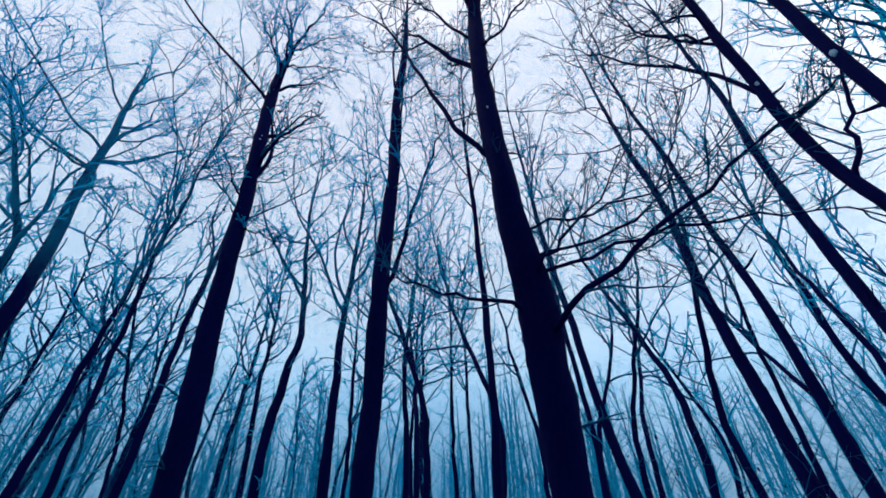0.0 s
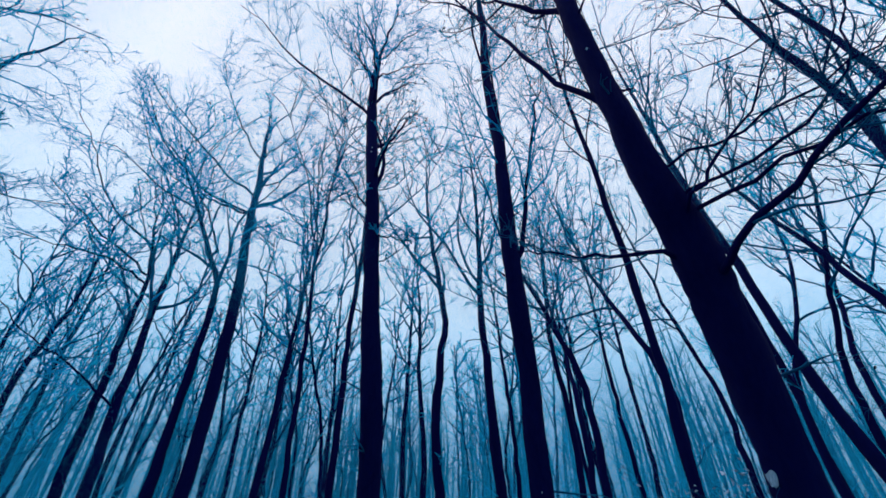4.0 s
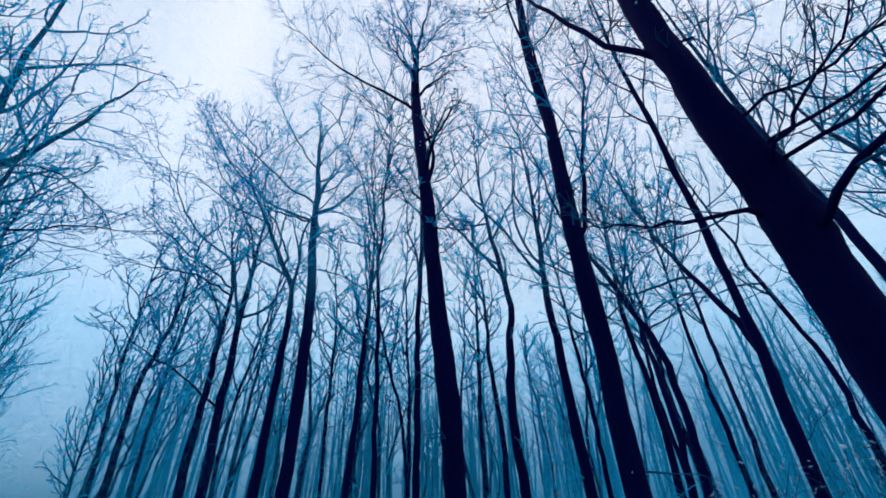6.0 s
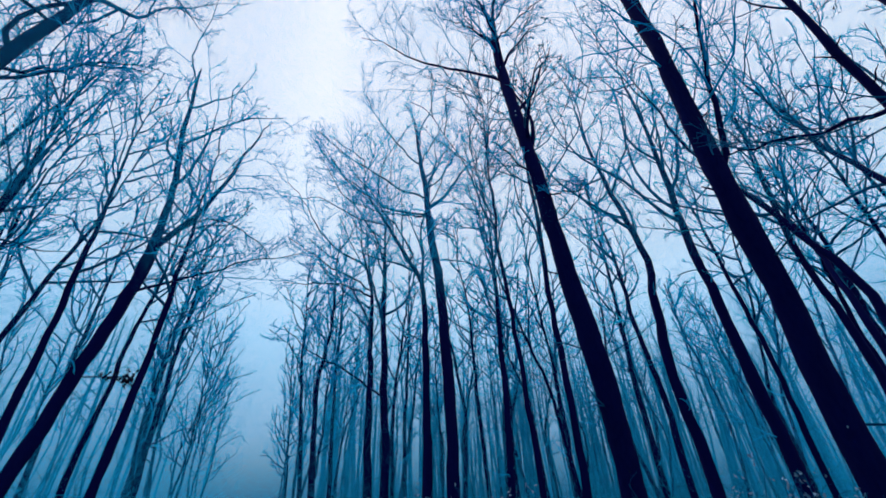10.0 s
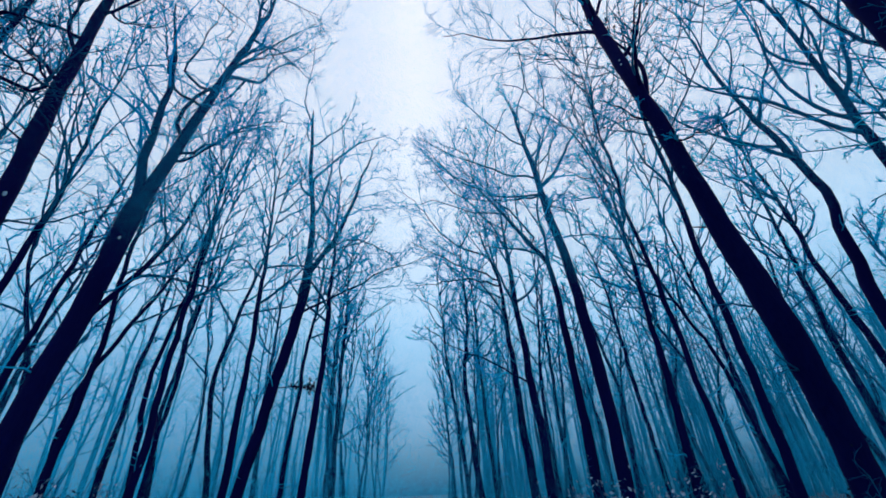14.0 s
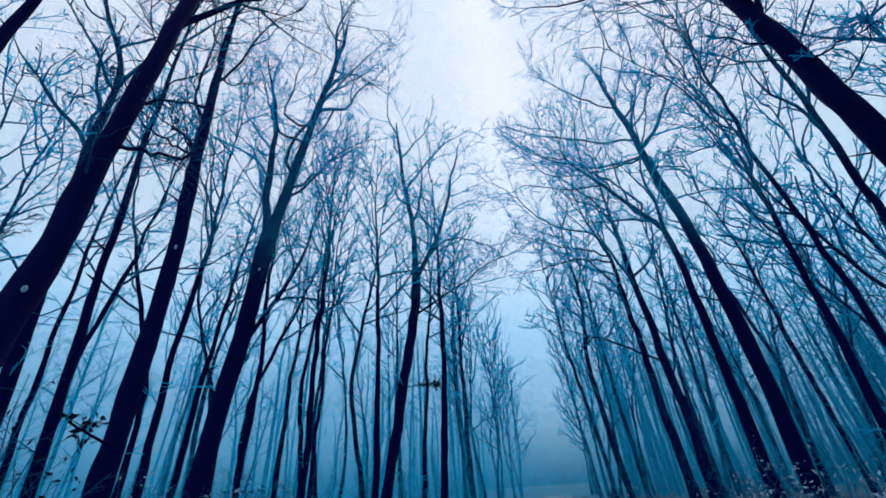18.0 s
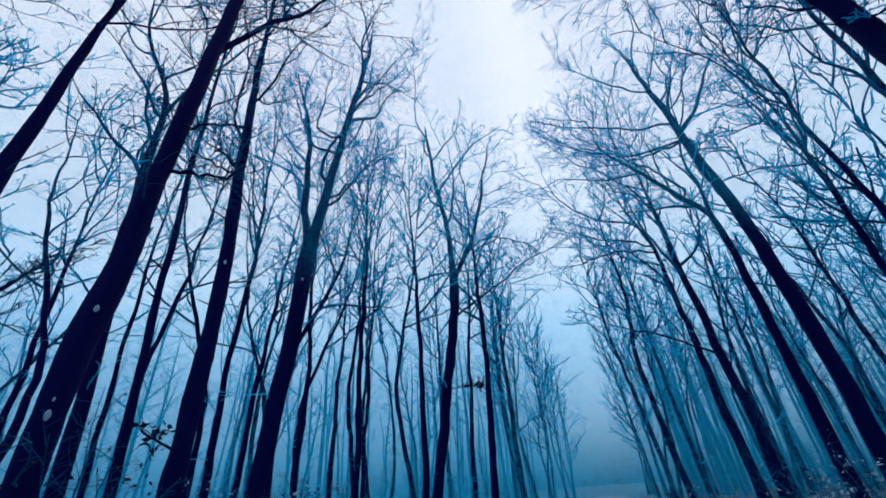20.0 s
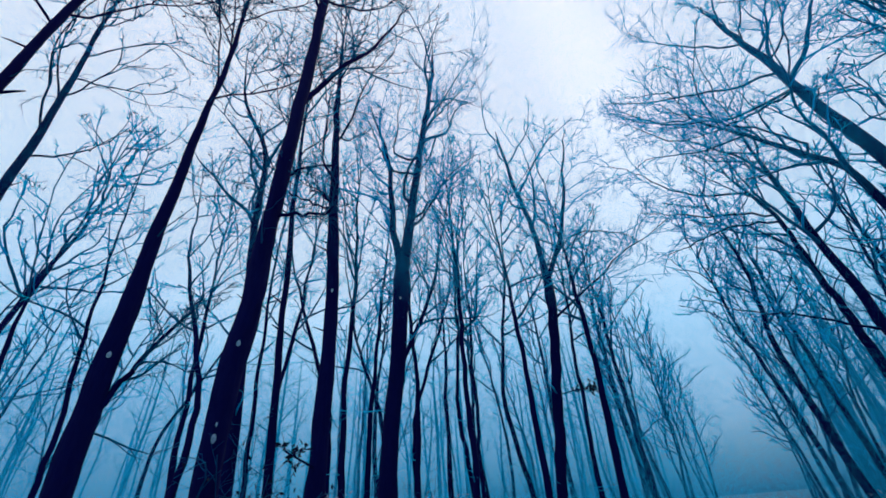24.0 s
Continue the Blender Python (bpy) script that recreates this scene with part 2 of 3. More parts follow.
def twigs(rng, root, P, Rr, least, far, lush=1.0, leafy=0):
    """Three orders of finer branches on the given limbs, as the thing's crown."""
    a, ra = shoots(rng, P, Rr, int(7.2 * lush), 0.12, 0.5, 40, 9, 0.06, 0.17, 0.66, least * 1.6)
    b, rb = shoots(rng, a, ra, int(4.8 * lush), 0.12, 0.5, 38, 6, 0.05, 0.19, 0.65, least * 1.15)
    c, rc = shoots(rng, b, rb, 3, 0.15, 0.58, 38, 3 if lush > 0.8 else 2, 0.04, 0.22, 0.75, least * 0.85, 0.4)
    # colour steps by distance, in place of haze before the crown
    part("branch_spray", mesh_from("branch_spray", *tubes([(a, ra, 4)]), BARK if far < 8.5 else TWIG if far < 16 else HAZED, False), root, "crooked bare side branches")["kind"] = "stuff"
    bark = TWIG if far < 8.5 else HAZED if far < 16 else HAZED_FAR
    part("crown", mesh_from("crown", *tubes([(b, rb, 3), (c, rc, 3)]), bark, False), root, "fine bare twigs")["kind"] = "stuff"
    if leafy:
        part("leaves", mesh_from("leaves", *leaves(rng, c, int(leafy * (2.4 if far < 12 else 1.6)), 0.032 + 0.0012 * far), LEAF, False), root, "few withered brown leaves")["kind"] = "stuff"


def bough(tree, r, *path):
    """A great bough along the given places, with its own twigs, on a tree."""
    serial[0] += 1
    rng = np.random.default_rng(serial[0])
    far = math.hypot(tree.location.x, tree.location.y)
    least = 0.0042 + 0.00075 * far
    stem = AXES[tree.name]
    p0 = np.array(path[0])
    heart = np.array([np.interp(p0[2] - 0.12, stem[:, 2], stem[:, i]) for i in range(3)])
    P = spread([heart, *path], 14)  # rooted in the heart of the stem
    P[1:] += rng.normal(0, 0.02 + 0.0015 * far, (13, 3))
    rr = np.maximum(r * np.linspace(1, 0.05, 14) ** 0.7, least)
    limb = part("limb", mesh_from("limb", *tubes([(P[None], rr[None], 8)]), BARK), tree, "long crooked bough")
    a, ra = shoots(rng, P[None], rr[None], 11 if far < 8 else 12, 0.15, 0.5, 42, 10, 0.05, 0.16, 0.5, least * 1.3)
    b, rb = shoots(rng, a, ra, 4 if far < 8 else 6, 0.15, 0.5, 40, 6, 0.04, 0.19, 0.62, least)
    c, rc = shoots(rng, b, rb, 2 if far < 8 else 4, 0.15, 0.55, 38, 3, 0.03, 0.22, 0.7, least * 0.75)
    # haze on the sprays of farther trees is put into their colour
    part("twig_spray", mesh_from("twig_spray", *tubes([(a, ra, 4), (b, rb, 3), (c, rc, 3)]), TWIG if far < 8.5 else HAZED, False), limb)["kind"] = "stuff"


def lichen(tree, z, size, turn=0):
    """A pale lichen patch on the side of the stem that faces the track, or turned from it by some degrees."""
    stem, girth = AXES[tree.name], GIRTHS[tree.name]
    c = np.array([np.interp(z, stem[:, 2], stem[:, i]) for i in range(3)])
    to = -np.array([tree.location.x + c[0], tree.location.y + c[1]])
    to /= np.linalg.norm(to)
    t = radians(turn)
    to = np.array([to[0] * math.cos(t) - to[1] * math.sin(t), to[0] * math.sin(t) + to[1] * math.cos(t)])
    r = np.interp(z, stem[:, 2], girth)
    bm = bmesh.new()
    bmesh.ops.create_icosphere(bm, subdivisions=2, radius=1)
    for v in bm.verts:
        v.co *= 1 + 0.35 * noise.noise(v.co * 2 + Vector((z, size * 9, 0)))
    me = bpy.data.meshes.new("lichen_patch")
    bm.to_mesh(me)
    bm.free()
    me.materials.append(PALE)
    ob = part("lichen_patch", me, tree, "pale blue-white lichen patch")
    ob.location = (c[0] + to[0] * r * 0.98, c[1] + to[1] * r * 0.98, z)
    ob.rotation_euler = (0, 0, math.atan2(to[1], to[0]))
    ob.scale = (0.012, size * 0.6, size)


def leaf_cluster(tree, x, y, z, size, count=160):
    """A clump of clinging dead leaves on a spray of twigs."""
    serial[0] += 1
    rng = np.random.default_rng(serial[0])
    stem = AXES[tree.name]
    root = np.array([np.interp(z - 0.2, stem[:, 2], stem[:, i]) for i in range(3)])
    P = spread([root, (x, y, z)], 6)[None]
    Rr = np.linspace(0.03, 0.012, 6)[None]
    a, ra = shoots(rng, P, Rr, 12, 0.5, size * 0.9 / max(np.linalg.norm(P[0, -1] - P[0, 0]), 0.2), 60, 4, -0.05, 0.3, 0.7, 0.008)
    limb = part("leafy_limb", mesh_from("leafy_limb", *tubes([(P, Rr, 5), (a, ra, 3)]), BARK), tree)
    v, f = leaves(rng, a, count, 0.075)
    part("dead_leaves", mesh_from("dead_leaves", v, f, LEAF, False), limb, "dark clump of clinging dead leaves")["kind"] = "stuff"


oak_a = oak(1.60, 6.67, 14.8, 0.253, ((2.3, -0.12, -0.65, 0.25), (4.4, -0.22, -1.24, 0.30), (5.4, -0.43, -1.70, 0.24), (6.8, -0.71, -2.15, 0.19), (8.9, -0.82, -2.43, 0.17), (11.8, -0.81, -2.64, 0.15),), crown=0.62, limbs=6)
bough(oak_a, 0.050, (-0.92, -2.15, 6.79), (-1.49, -2.12, 8.12), (-2.31, -2.02, 10.45), (-3.50, -1.83, 14.12))
bough(oak_a, 0.050, (-0.16, -1.67, 4.19), (0.15, -1.87, 4.32), (0.38, -2.04, 4.58), (0.78, -2.26, 4.72), (1.01, -2.44, 4.98), (1.15, -2.59, 5.04), (1.63, -2.83, 5.22), (2.24, -3.11, 5.67), (2.75, -3.35, 6.01), (3.19, -3.58, 6.18))
bough(oak_a, 0.030, (1.02, -2.34, 5.02), (1.47, -2.51, 4.96), (1.90, -2.68, 4.89), (2.56, -2.90, 4.88), (2.93, -3.05, 4.82), (3.02, -3.13, 4.49))
bough(oak_a, 0.030, (-0.33, -1.84, 4.90), (0.17, -2.05, 5.30), (0.44, -2.20, 5.63), (0.75, -2.37, 5.79), (0.81, -2.46, 6.04), (1.05, -2.61, 6.29))
bough(oak_a, 0.035, (-0.68, -1.54, 4.54), (-1.48, -1.25, 4.78), (-1.86, -1.07, 5.10), (-2.28, -0.89, 5.29), (-2.70, -0.70, 5.66))
bough(oak_a, 0.035, (-0.96, -2.50, 10.14), (-1.82, -2.38, 11.88), (-2.73, -2.24, 13.70))
bough(oak_a, 0.035, (-0.66, -2.57, 9.71), (-0.06, -2.84, 10.60), (0.59, -3.11, 11.29))
oak_e = oak(4.44, 2.72, 15.0, 0.057, ((4.8, -0.23, 0.35, 0.06), (5.8, -0.30, 0.47, 0.07), (7.1, -0.29, 0.45, 0.07), (9.0, -0.24, 0.37, 0.06),), crown=0.5)
bough(oak_e, 0.035, (-0.33, 0.51, 6.45), (-0.48, 0.74, 7.40), (-0.97, 1.50, 9.20), (-1.52, 2.35, 11.59))
bough(oak_e, 0.030, (-0.22, 0.34, 4.75), (-0.12, 0.18, 5.27), (0.05, -0.08, 6.00), (0.20, -0.30, 6.61))
oak_e_near = oak(3.99, 2.30, 14.9, 0.059, ((5.1, -0.00, 0.01, 0.06), (5.7, -0.00, 0.01, 0.06), (6.9, -0.01, 0.02, 0.06),), crown=0.6)
oak_f = oak(6.51, 7.59, 20.0, 0.112, ((2.5, -0.04, 0.04), (5.1, -0.09, 0.08), (7.6, -0.22, 0.19), (10.3, -0.24, 0.22), (13.9, -0.45, 0.40),), limbs=9, lush=0.7)
oak_g = oak(6.31, 8.39, 20.0, 0.154, ((2.6, -0.09, 0.07), (4.5, -0.16, 0.12), (7.0, -0.25, 0.19), (10.4, -0.23, 0.18), (13.4, -0.44, 0.33),), limbs=9, lush=0.7)
oak_k = oak(7.59, 6.52, 20.0, 0.135, ((5.0, -0.02, 0.03), (6.6, -0.04, 0.05), (9.0, -0.09, 0.11), (11.2, 0.02, -0.02),), limbs=9, lush=0.7)
oak_k2 = oak(14.63, 13.64, 22.3, 0.166, ((6.0, -0.25, 0.27), (9.1, -0.46, 0.49), (13.6, -0.38, 0.40), (19.3, -0.08, 0.08),), limbs=9, lush=0.7)
oak_p = oak(5.14, 11.94, 22.4, 0.154, ((3.1, -0.42, 0.17), (6.3, -0.86, 0.35), (8.7, -0.96, 0.39), (12.1, -1.23, 0.50), (19.4, -1.56, 0.63),), limbs=9, lush=0.7)
oak_q = oak(4.69, 14.25, 20.0, 0.116, ((3.4, -0.09, 0.03), (6.0, -0.15, 0.05), (8.4, -0.21, 0.07),))
oak_r = oak(0.87, 8.96, 20.0, 0.103, ((2.7, 0.04, -0.00), (5.8, 0.08, -0.01), (8.3, 0.10, -0.01), (12.0, 0.03, -0.00),))
oak_s = oak(0.50, 21.99, 20.0, 0.129, ((4.4, -0.03, 0.00), (10.9, -0.11, 0.00), (13.8, -0.10, 0.00),))
oak_s2 = oak(1.37, 24.96, 20.0, 0.147, ((4.8, -0.02, 0.00), (13.8, -0.07, 0.00),))
oak_c = oak(-1.60, 9.26, 21.7, 0.199, ((2.7, 0.09, -0.59, 0.20), (5.5, 0.17, -1.18, 0.19), (6.4, 0.23, -1.58, 0.19), (9.4, 0.31, -1.77, 0.16), (12.7, 0.22, -1.78, 0.13), (16.7, 0.23, -1.78, 0.12),), crown=0.6, limbs=6)
bough(oak_c, 0.075, (0.23, -1.58, 6.37), (0.32, -1.61, 7.50), (0.39, -1.65, 9.55), (0.43, -1.70, 12.53), (0.37, -1.76, 15.50))
bough(oak_c, 0.060, (0.44, -1.54, 6.46), (0.69, -1.55, 7.72), (0.91, -1.56, 9.01), (1.59, -1.48, 12.07), (1.96, -1.47, 13.13))
oak_t = oak(-1.83, 19.92, 20.0, 0.164, ((4.2, -0.04, -0.00), (11.3, -0.15, -0.01), (16.1, 0.16, 0.02),))
oak_t2 = oak(-1.16, 24.97, 20.0, 0.176, ((4.8, -0.07, -0.00), (12.2, -0.26, -0.01),))
oak_u = oak(-4.46, 17.44, 23.3, 0.225, ((3.9, -0.07, -0.02), (8.8, -0.17, -0.04), (14.3, -0.03, -0.01), (20.3, -0.28, -0.07),))
oak_u2 = oak(-4.56, 21.52, 20.0, 0.126, ((4.4, -0.17, -0.04), (10.5, -0.54, -0.12),))
oak_v = oak(-6.63, 16.74, 22.4, 0.216, ((3.8, 0.01, 0.00), (7.6, 0.02, 0.01), (10.2, 0.34, 0.14), (13.5, -0.07, -0.03), (19.4, -0.65, -0.26),))
oak_w = oak(-9.63, 21.99, 20.1, 0.181, ((4.6, -0.12, -0.05), (8.6, -0.29, -0.13), (13.9, -0.38, -0.17), (17.1, -0.74, -0.33),))
oak_b = oak(-5.66, 9.81, 16.2, 0.246, ((2.0, 0.25, -0.47, 0.25), (5.0, 0.47, -1.27, 0.25), (7.7, 0.62, -2.00, 0.20), (10.1, 0.60, -2.35, 0.18), (13.0, 0.37, -2.49, 0.17), (15.2, 0.33, -2.50, 0.13),), crown=0.55, limbs=6)
bough(oak_b, 0.050, (0.41, -2.46, 13.12), (-0.60, -3.06, 14.23), (-2.09, -3.95, 15.53), (-3.24, -4.63, 17.47), (-4.47, -5.36, 19.03))
oak_b2 = oak(-8.00, 11.49, 20.0, 0.129, ((2.1, 0.04, 0.03), (6.8, 0.12, 0.08), (9.1, 0.13, 0.09),))
oak_h = oak(-16.07, 13.52, 25.8, 0.285, ((2.5, 0.01, 0.01, 0.29), (6.6, 0.02, 0.02, 0.27), (13.4, -0.34, -0.41, 0.24), (19.7, -0.73, -0.87, 0.16), (23.8, -1.05, -1.25, 0.10),), crown=0.55, limbs=9)
bough(oak_h, 0.070, (-0.62, -0.74, 16.95), (-2.09, -2.50, 17.35), (-3.84, -4.60, 19.67), (-5.41, -6.48, 23.78))
bough(oak_h, 0.050, (-0.55, -0.65, 17.41), (0.16, 0.19, 19.96), (0.96, 1.15, 24.59))
oak_h2 = oak(-17.14, 12.98, 22.2, 0.240, ((2.5, -0.00, -0.00), (7.2, -0.00, -0.00), (12.5, -0.05, -0.06), (15.3, -1.00, -1.34), (19.2, -2.29, -3.05),))
oak_j = oak(-21.21, 13.24, 22.7, 0.271, ((2.7, -0.05, -0.09), (8.9, -0.18, -0.29), (16.4, -0.32, -0.52), (19.7, -0.33, -0.54),))
bough(oak_j, 0.060, (-0.22, -0.36, 6.91), (-1.31, -2.15, 8.37), (-2.62, -4.29, 9.64), (-3.01, -4.93, 10.34), (-3.40, -5.57, 11.04))
oak_j2 = oak(-22.46, 13.09, 20.0, 0.250, ((2.7, -0.05, -0.08), (9.1, -0.16, -0.28), (14.2, -0.29, -0.50), (17.0, -0.75, -1.31),))
oak_x = oak(-27.40, 12.23, 20.0, 0.213, ((2.9, -0.09, -0.22), (8.8, -0.29, -0.67), (12.2, -0.08, -0.19),))
oak_x2 = oak(-31.51, 15.25, 20.0, 0.181, ((3.1, -0.06, -0.12), (10.6, -0.20, -0.42),))
oak_x3 = oak(-32.30, 13.49, 20.0, 0.175, ((3.1, -0.13, -0.34), (11.4, -0.50, -1.25),))
oak_y = oak(-13.70, 14.57, 20.0, 0.162, ((2.4, 0.07, 0.06), (9.2, 0.26, 0.24), (14.2, 0.21, 0.19),))
oak_y2 = oak(-8.89, 10.82, 20.0, 0.097, ((2.1, -0.04, -0.03), (9.1, -0.17, -0.15), (14.0, -0.25, -0.21),))
oak_y3 = oak(-19.93, 19.67, 20.6, 0.145, ((2.7, -0.09, -0.09), (12.2, -0.38, -0.39), (17.6, -0.83, -0.86),))
oak_y4 = oak(-20.09, 22.28, 20.0, 0.140, ((2.8, 0.01, 0.01), (13.0, 0.04, 0.04),))
oak_l = oak(-13.62, -6.28, 27.3, 0.276, ((2.3, -0.07, 0.16, 0.28), (6.5, -0.21, 0.46, 0.29), (9.9, -0.31, 0.70, 0.32), (11.4, -0.40, 0.89, 0.21), (17.3, -0.69, 1.54, 0.16), (24.3, -1.16, 2.56, 0.10),), crown=0.62, limbs=9)
bough(oak_l, 0.180, (-0.31, 0.70, 9.87), (-0.16, 0.35, 12.60), (-0.10, 0.23, 16.45), (0.34, -0.75, 20.74))
bough(oak_l, 0.060, (-0.57, 1.27, 12.94), (-1.24, 2.74, 15.41), (-1.75, 3.89, 16.63))
oak_i = oak(-21.93, -1.79, 25.7, 0.236, ((2.0, -0.02, 0.33, 0.24), (9.1, -0.10, 1.51, 0.26), (12.7, -0.12, 1.89, 0.26), (13.6, -0.12, 1.83, 0.18), (16.6, -0.10, 1.55, 0.16), (20.7, -0.06, 0.94, 0.12), (24.7, -0.05, 0.74, 0.08),), crown=0.6, limbs=8)
bough(oak_i, 0.160, (-0.12, 1.89, 12.66), (-0.20, 3.11, 14.95), (-0.25, 3.89, 16.91), (-0.29, 4.56, 20.60), (-0.35, 5.58, 24.20))
bough(oak_i, 0.070, (-0.12, 1.89, 10.20), (-0.25, 3.93, 11.70), (-0.42, 6.65, 13.72), (-0.59, 9.32, 15.27))
oak_m = oak(-4.26, -3.94, 16.5, 0.131, ((2.0, -0.01, 0.01, 0.13), (3.7, -0.05, 0.05, 0.14), (5.1, -0.08, 0.08, 0.13), (7.6, -0.14, 0.15, 0.12), (10.2, -0.19, 0.20, 0.11), (12.5, -0.25, 0.25, 0.10),), crown=0.7, limbs=9)
bough(oak_m, 0.060, (-0.22, 0.23, 8.39), (-0.61, 0.63, 9.83), (-1.22, 1.25, 11.68), (-1.93, 1.97, 14.38))
bough(oak_m, 0.040, (-0.15, 0.16, 6.46), (-0.37, 0.38, 6.88))
oak_m2 = oak(-9.82, -8.52, 20.0, 0.194, ((4.1, 0.15, -0.16), (7.1, 0.33, -0.36), (10.9, 0.58, -0.63), (14.0, 0.68, -0.74), (16.4, 1.59, -1.73),))
oak_n = oak(-4.60, -6.55, 20.0, 0.157, ((2.2, 0.02, -0.01, 0.16), (3.6, 0.04, -0.02, 0.16), (5.3, 0.04, -0.03, 0.14), (7.4, 0.01, -0.01, 0.10), (9.9, -0.03, 0.02, 0.07),), crown=0.5)
bough(oak_n, 0.050, (-0.08, 0.05, 3.24), (-0.33, 0.22, 3.98), (-0.58, 0.38, 4.60), (-0.83, 0.54, 5.21))
oak_o = oak(-8.82, -6.58, 20.0, 0.107, ((2.2, 0.06, -0.08), (5.1, 0.14, -0.18), (8.1, 0.20, -0.26), (9.7, 0.28, -0.36),))
oak_o2 = oak(-8.30, -5.21, 20.0, 0.205, ((2.1, -0.00, 0.00), (5.3, -0.00, 0.00), (8.6, 0.02, -0.03), (13.4, 0.15, -0.24),))
oak_o3 = oak(-14.83, -8.31, 20.0, 0.135, ((2.5, -0.00, 0.00), (7.6, -0.01, 0.01), (14.0, -0.04, 0.08),))
oak_o4 = oak(-19.59, -10.01, 20.0, 0.152, ((2.7, -0.06, 0.11), (10.1, -0.22, 0.43), (17.0, -0.57, 1.11),))
oak_o5 = oak(-18.71, -7.06, 20.0, 0.139, ((2.4, -0.02, 0.06), (7.8, -0.07, 0.20), (10.5, -0.01, 0.01),))
oak_z = oak(-17.50, -4.22, 20.0, 0.146, ((2.2, -0.00, 0.02), (9.4, -0.02, 0.07), (16.2, 0.02, -0.06),))
oak_z2 = oak(-23.40, -5.35, 20.0, 0.125, ((2.3, -0.02, 0.10), (12.0, -0.11, 0.51), (16.1, -0.13, 0.58),))
oak_z3 = oak(-19.91, -1.87, 20.0, 0.159, ((2.0, 0.00, -0.01), (8.4, 0.00, -0.03), (14.5, 0.01, -0.10), (17.0, 0.02, -0.24),))
oak_z4 = oak(-25.00, 0.14, 20.0, 0.138, ((1.9, 0.00, 0.08), (8.0, 0.00, 0.35), (11.4, 0.01, 0.68),))
oak_z5 = oak(-21.98, 1.00, 20.0, 0.192, ((1.8, 0.00, 0.09), (6.5, 0.02, 0.32), (10.8, 0.02, 0.29),))
oak_z6 = oak(-29.82, 3.32, 20.0, 0.192, ((1.8, -0.00, -0.01), (6.7, -0.00, -0.02),))
oak_n2 = oak(-15.14, -15.97, 20.0, 0.134, ((3.1, 0.11, -0.10), (8.5, 0.30, -0.27), (11.4, 0.41, -0.38),))
oak_n3 = oak(-15.40, -12.76, 20.0, 0.108, ((2.8, 0.05, -0.06), (9.1, 0.17, -0.20),))
oak_n4 = oak(-4.06, -11.29, 20.0, 0.140, ((8.4, -0.01, 0.00), (10.3, -0.01, 0.00), (12.9, 0.05, -0.02), (15.4, 0.18, -0.06),))
oak_n5 = oak(-1.89, -7.77, 20.0, 0.110, ((8.1, -0.16, 0.04), (9.2, -0.20, 0.04), (10.5, -0.24, 0.05),))
oak_n6 = oak(-10.05, -19.58, 20.0, 0.103, ((7.0, 0.25, -0.12), (10.1, 0.43, -0.21), (13.4, 0.10, -0.05),))
bough(oak_h, 0.070, (-0.65, -0.78, 16.85), (-1.86, -2.23, 17.03), (-2.77, -3.31, 17.48), (-3.70, -4.43, 18.24))
bough(oak_h, 0.070, (-0.82, -0.98, 18.21), (-2.04, -2.44, 19.53), (-3.22, -3.85, 21.32), (-4.55, -5.45, 22.92), (-5.63, -6.74, 24.95))
bough(oak_h, 0.060, (-0.96, -1.15, 21.22), (-2.22, -2.66, 23.98), (-3.12, -3.73, 26.80), (-3.51, -4.20, 29.01))
bough(oak_h, 0.055, (-0.72, -0.86, 19.02), (0.05, 0.06, 19.88), (0.55, 0.65, 21.50), (1.11, 1.33, 23.25))
bough(oak_h, 0.050, (-0.84, -1.01, 21.25), (-0.06, -0.07, 23.87), (0.45, 0.54, 27.05))
bough(oak_h, 0.040, (-0.49, -0.59, 15.72), (0.14, 0.17, 16.43), (0.47, 0.56, 16.91))
bough(oak_h2, 0.060, (-0.27, -0.37, 13.96), (-0.69, -0.93, 15.48), (-1.42, -1.89, 17.25), (-2.08, -2.78, 19.16), (-2.87, -3.83, 20.92))
bough(oak_j2, 0.070, (-0.37, -0.65, 13.76), (-1.38, -2.42, 14.51), (-2.05, -3.59, 14.43), (-3.17, -5.56, 14.38))
bough(oak_j2, 0.070, (-0.23, -0.39, 14.22), (-1.67, -2.92, 15.69), (-2.89, -5.06, 17.48), (-3.29, -5.77, 18.01))
bough(oak_j2, 0.070, (-0.45, -0.79, 16.10), (-1.62, -2.84, 17.05), (-2.50, -4.38, 19.56), (-3.11, -5.46, 21.86), (-3.73, -6.54, 23.18))
bough(oak_j, 0.070, (-0.21, -0.34, 15.73), (-0.64, -1.05, 17.88), (-1.17, -1.92, 19.65), (-2.16, -3.54, 21.85), (-3.12, -5.11, 25.40))
bough(oak_j, 0.060, (-0.20, -0.32, 17.09), (0.03, 0.05, 20.11), (-0.33, -0.55, 22.67))
bough(oak_i, 0.060, (-0.16, 2.50, 13.59), (-0.22, 3.53, 15.20), (-0.32, 5.00, 15.46), (-0.42, 6.60, 14.88), (-0.46, 7.30, 14.06))
bough(oak_l, 0.080, (-0.18, 0.39, 13.83), (-0.40, 0.88, 15.51), (-0.72, 1.59, 17.81), (-1.13, 2.50, 20.43), (-2.20, 4.87, 26.36))
bough(oak_l, 0.060, (-0.73, 1.62, 18.23), (-1.14, 2.53, 20.24), (-1.62, 3.60, 21.88), (-2.05, 4.54, 23.70))
bough(oak_l, 0.060, (-0.61, 1.36, 12.64), (-0.89, 1.98, 13.96), (-1.29, 2.86, 15.78), (-1.93, 4.28, 17.29))
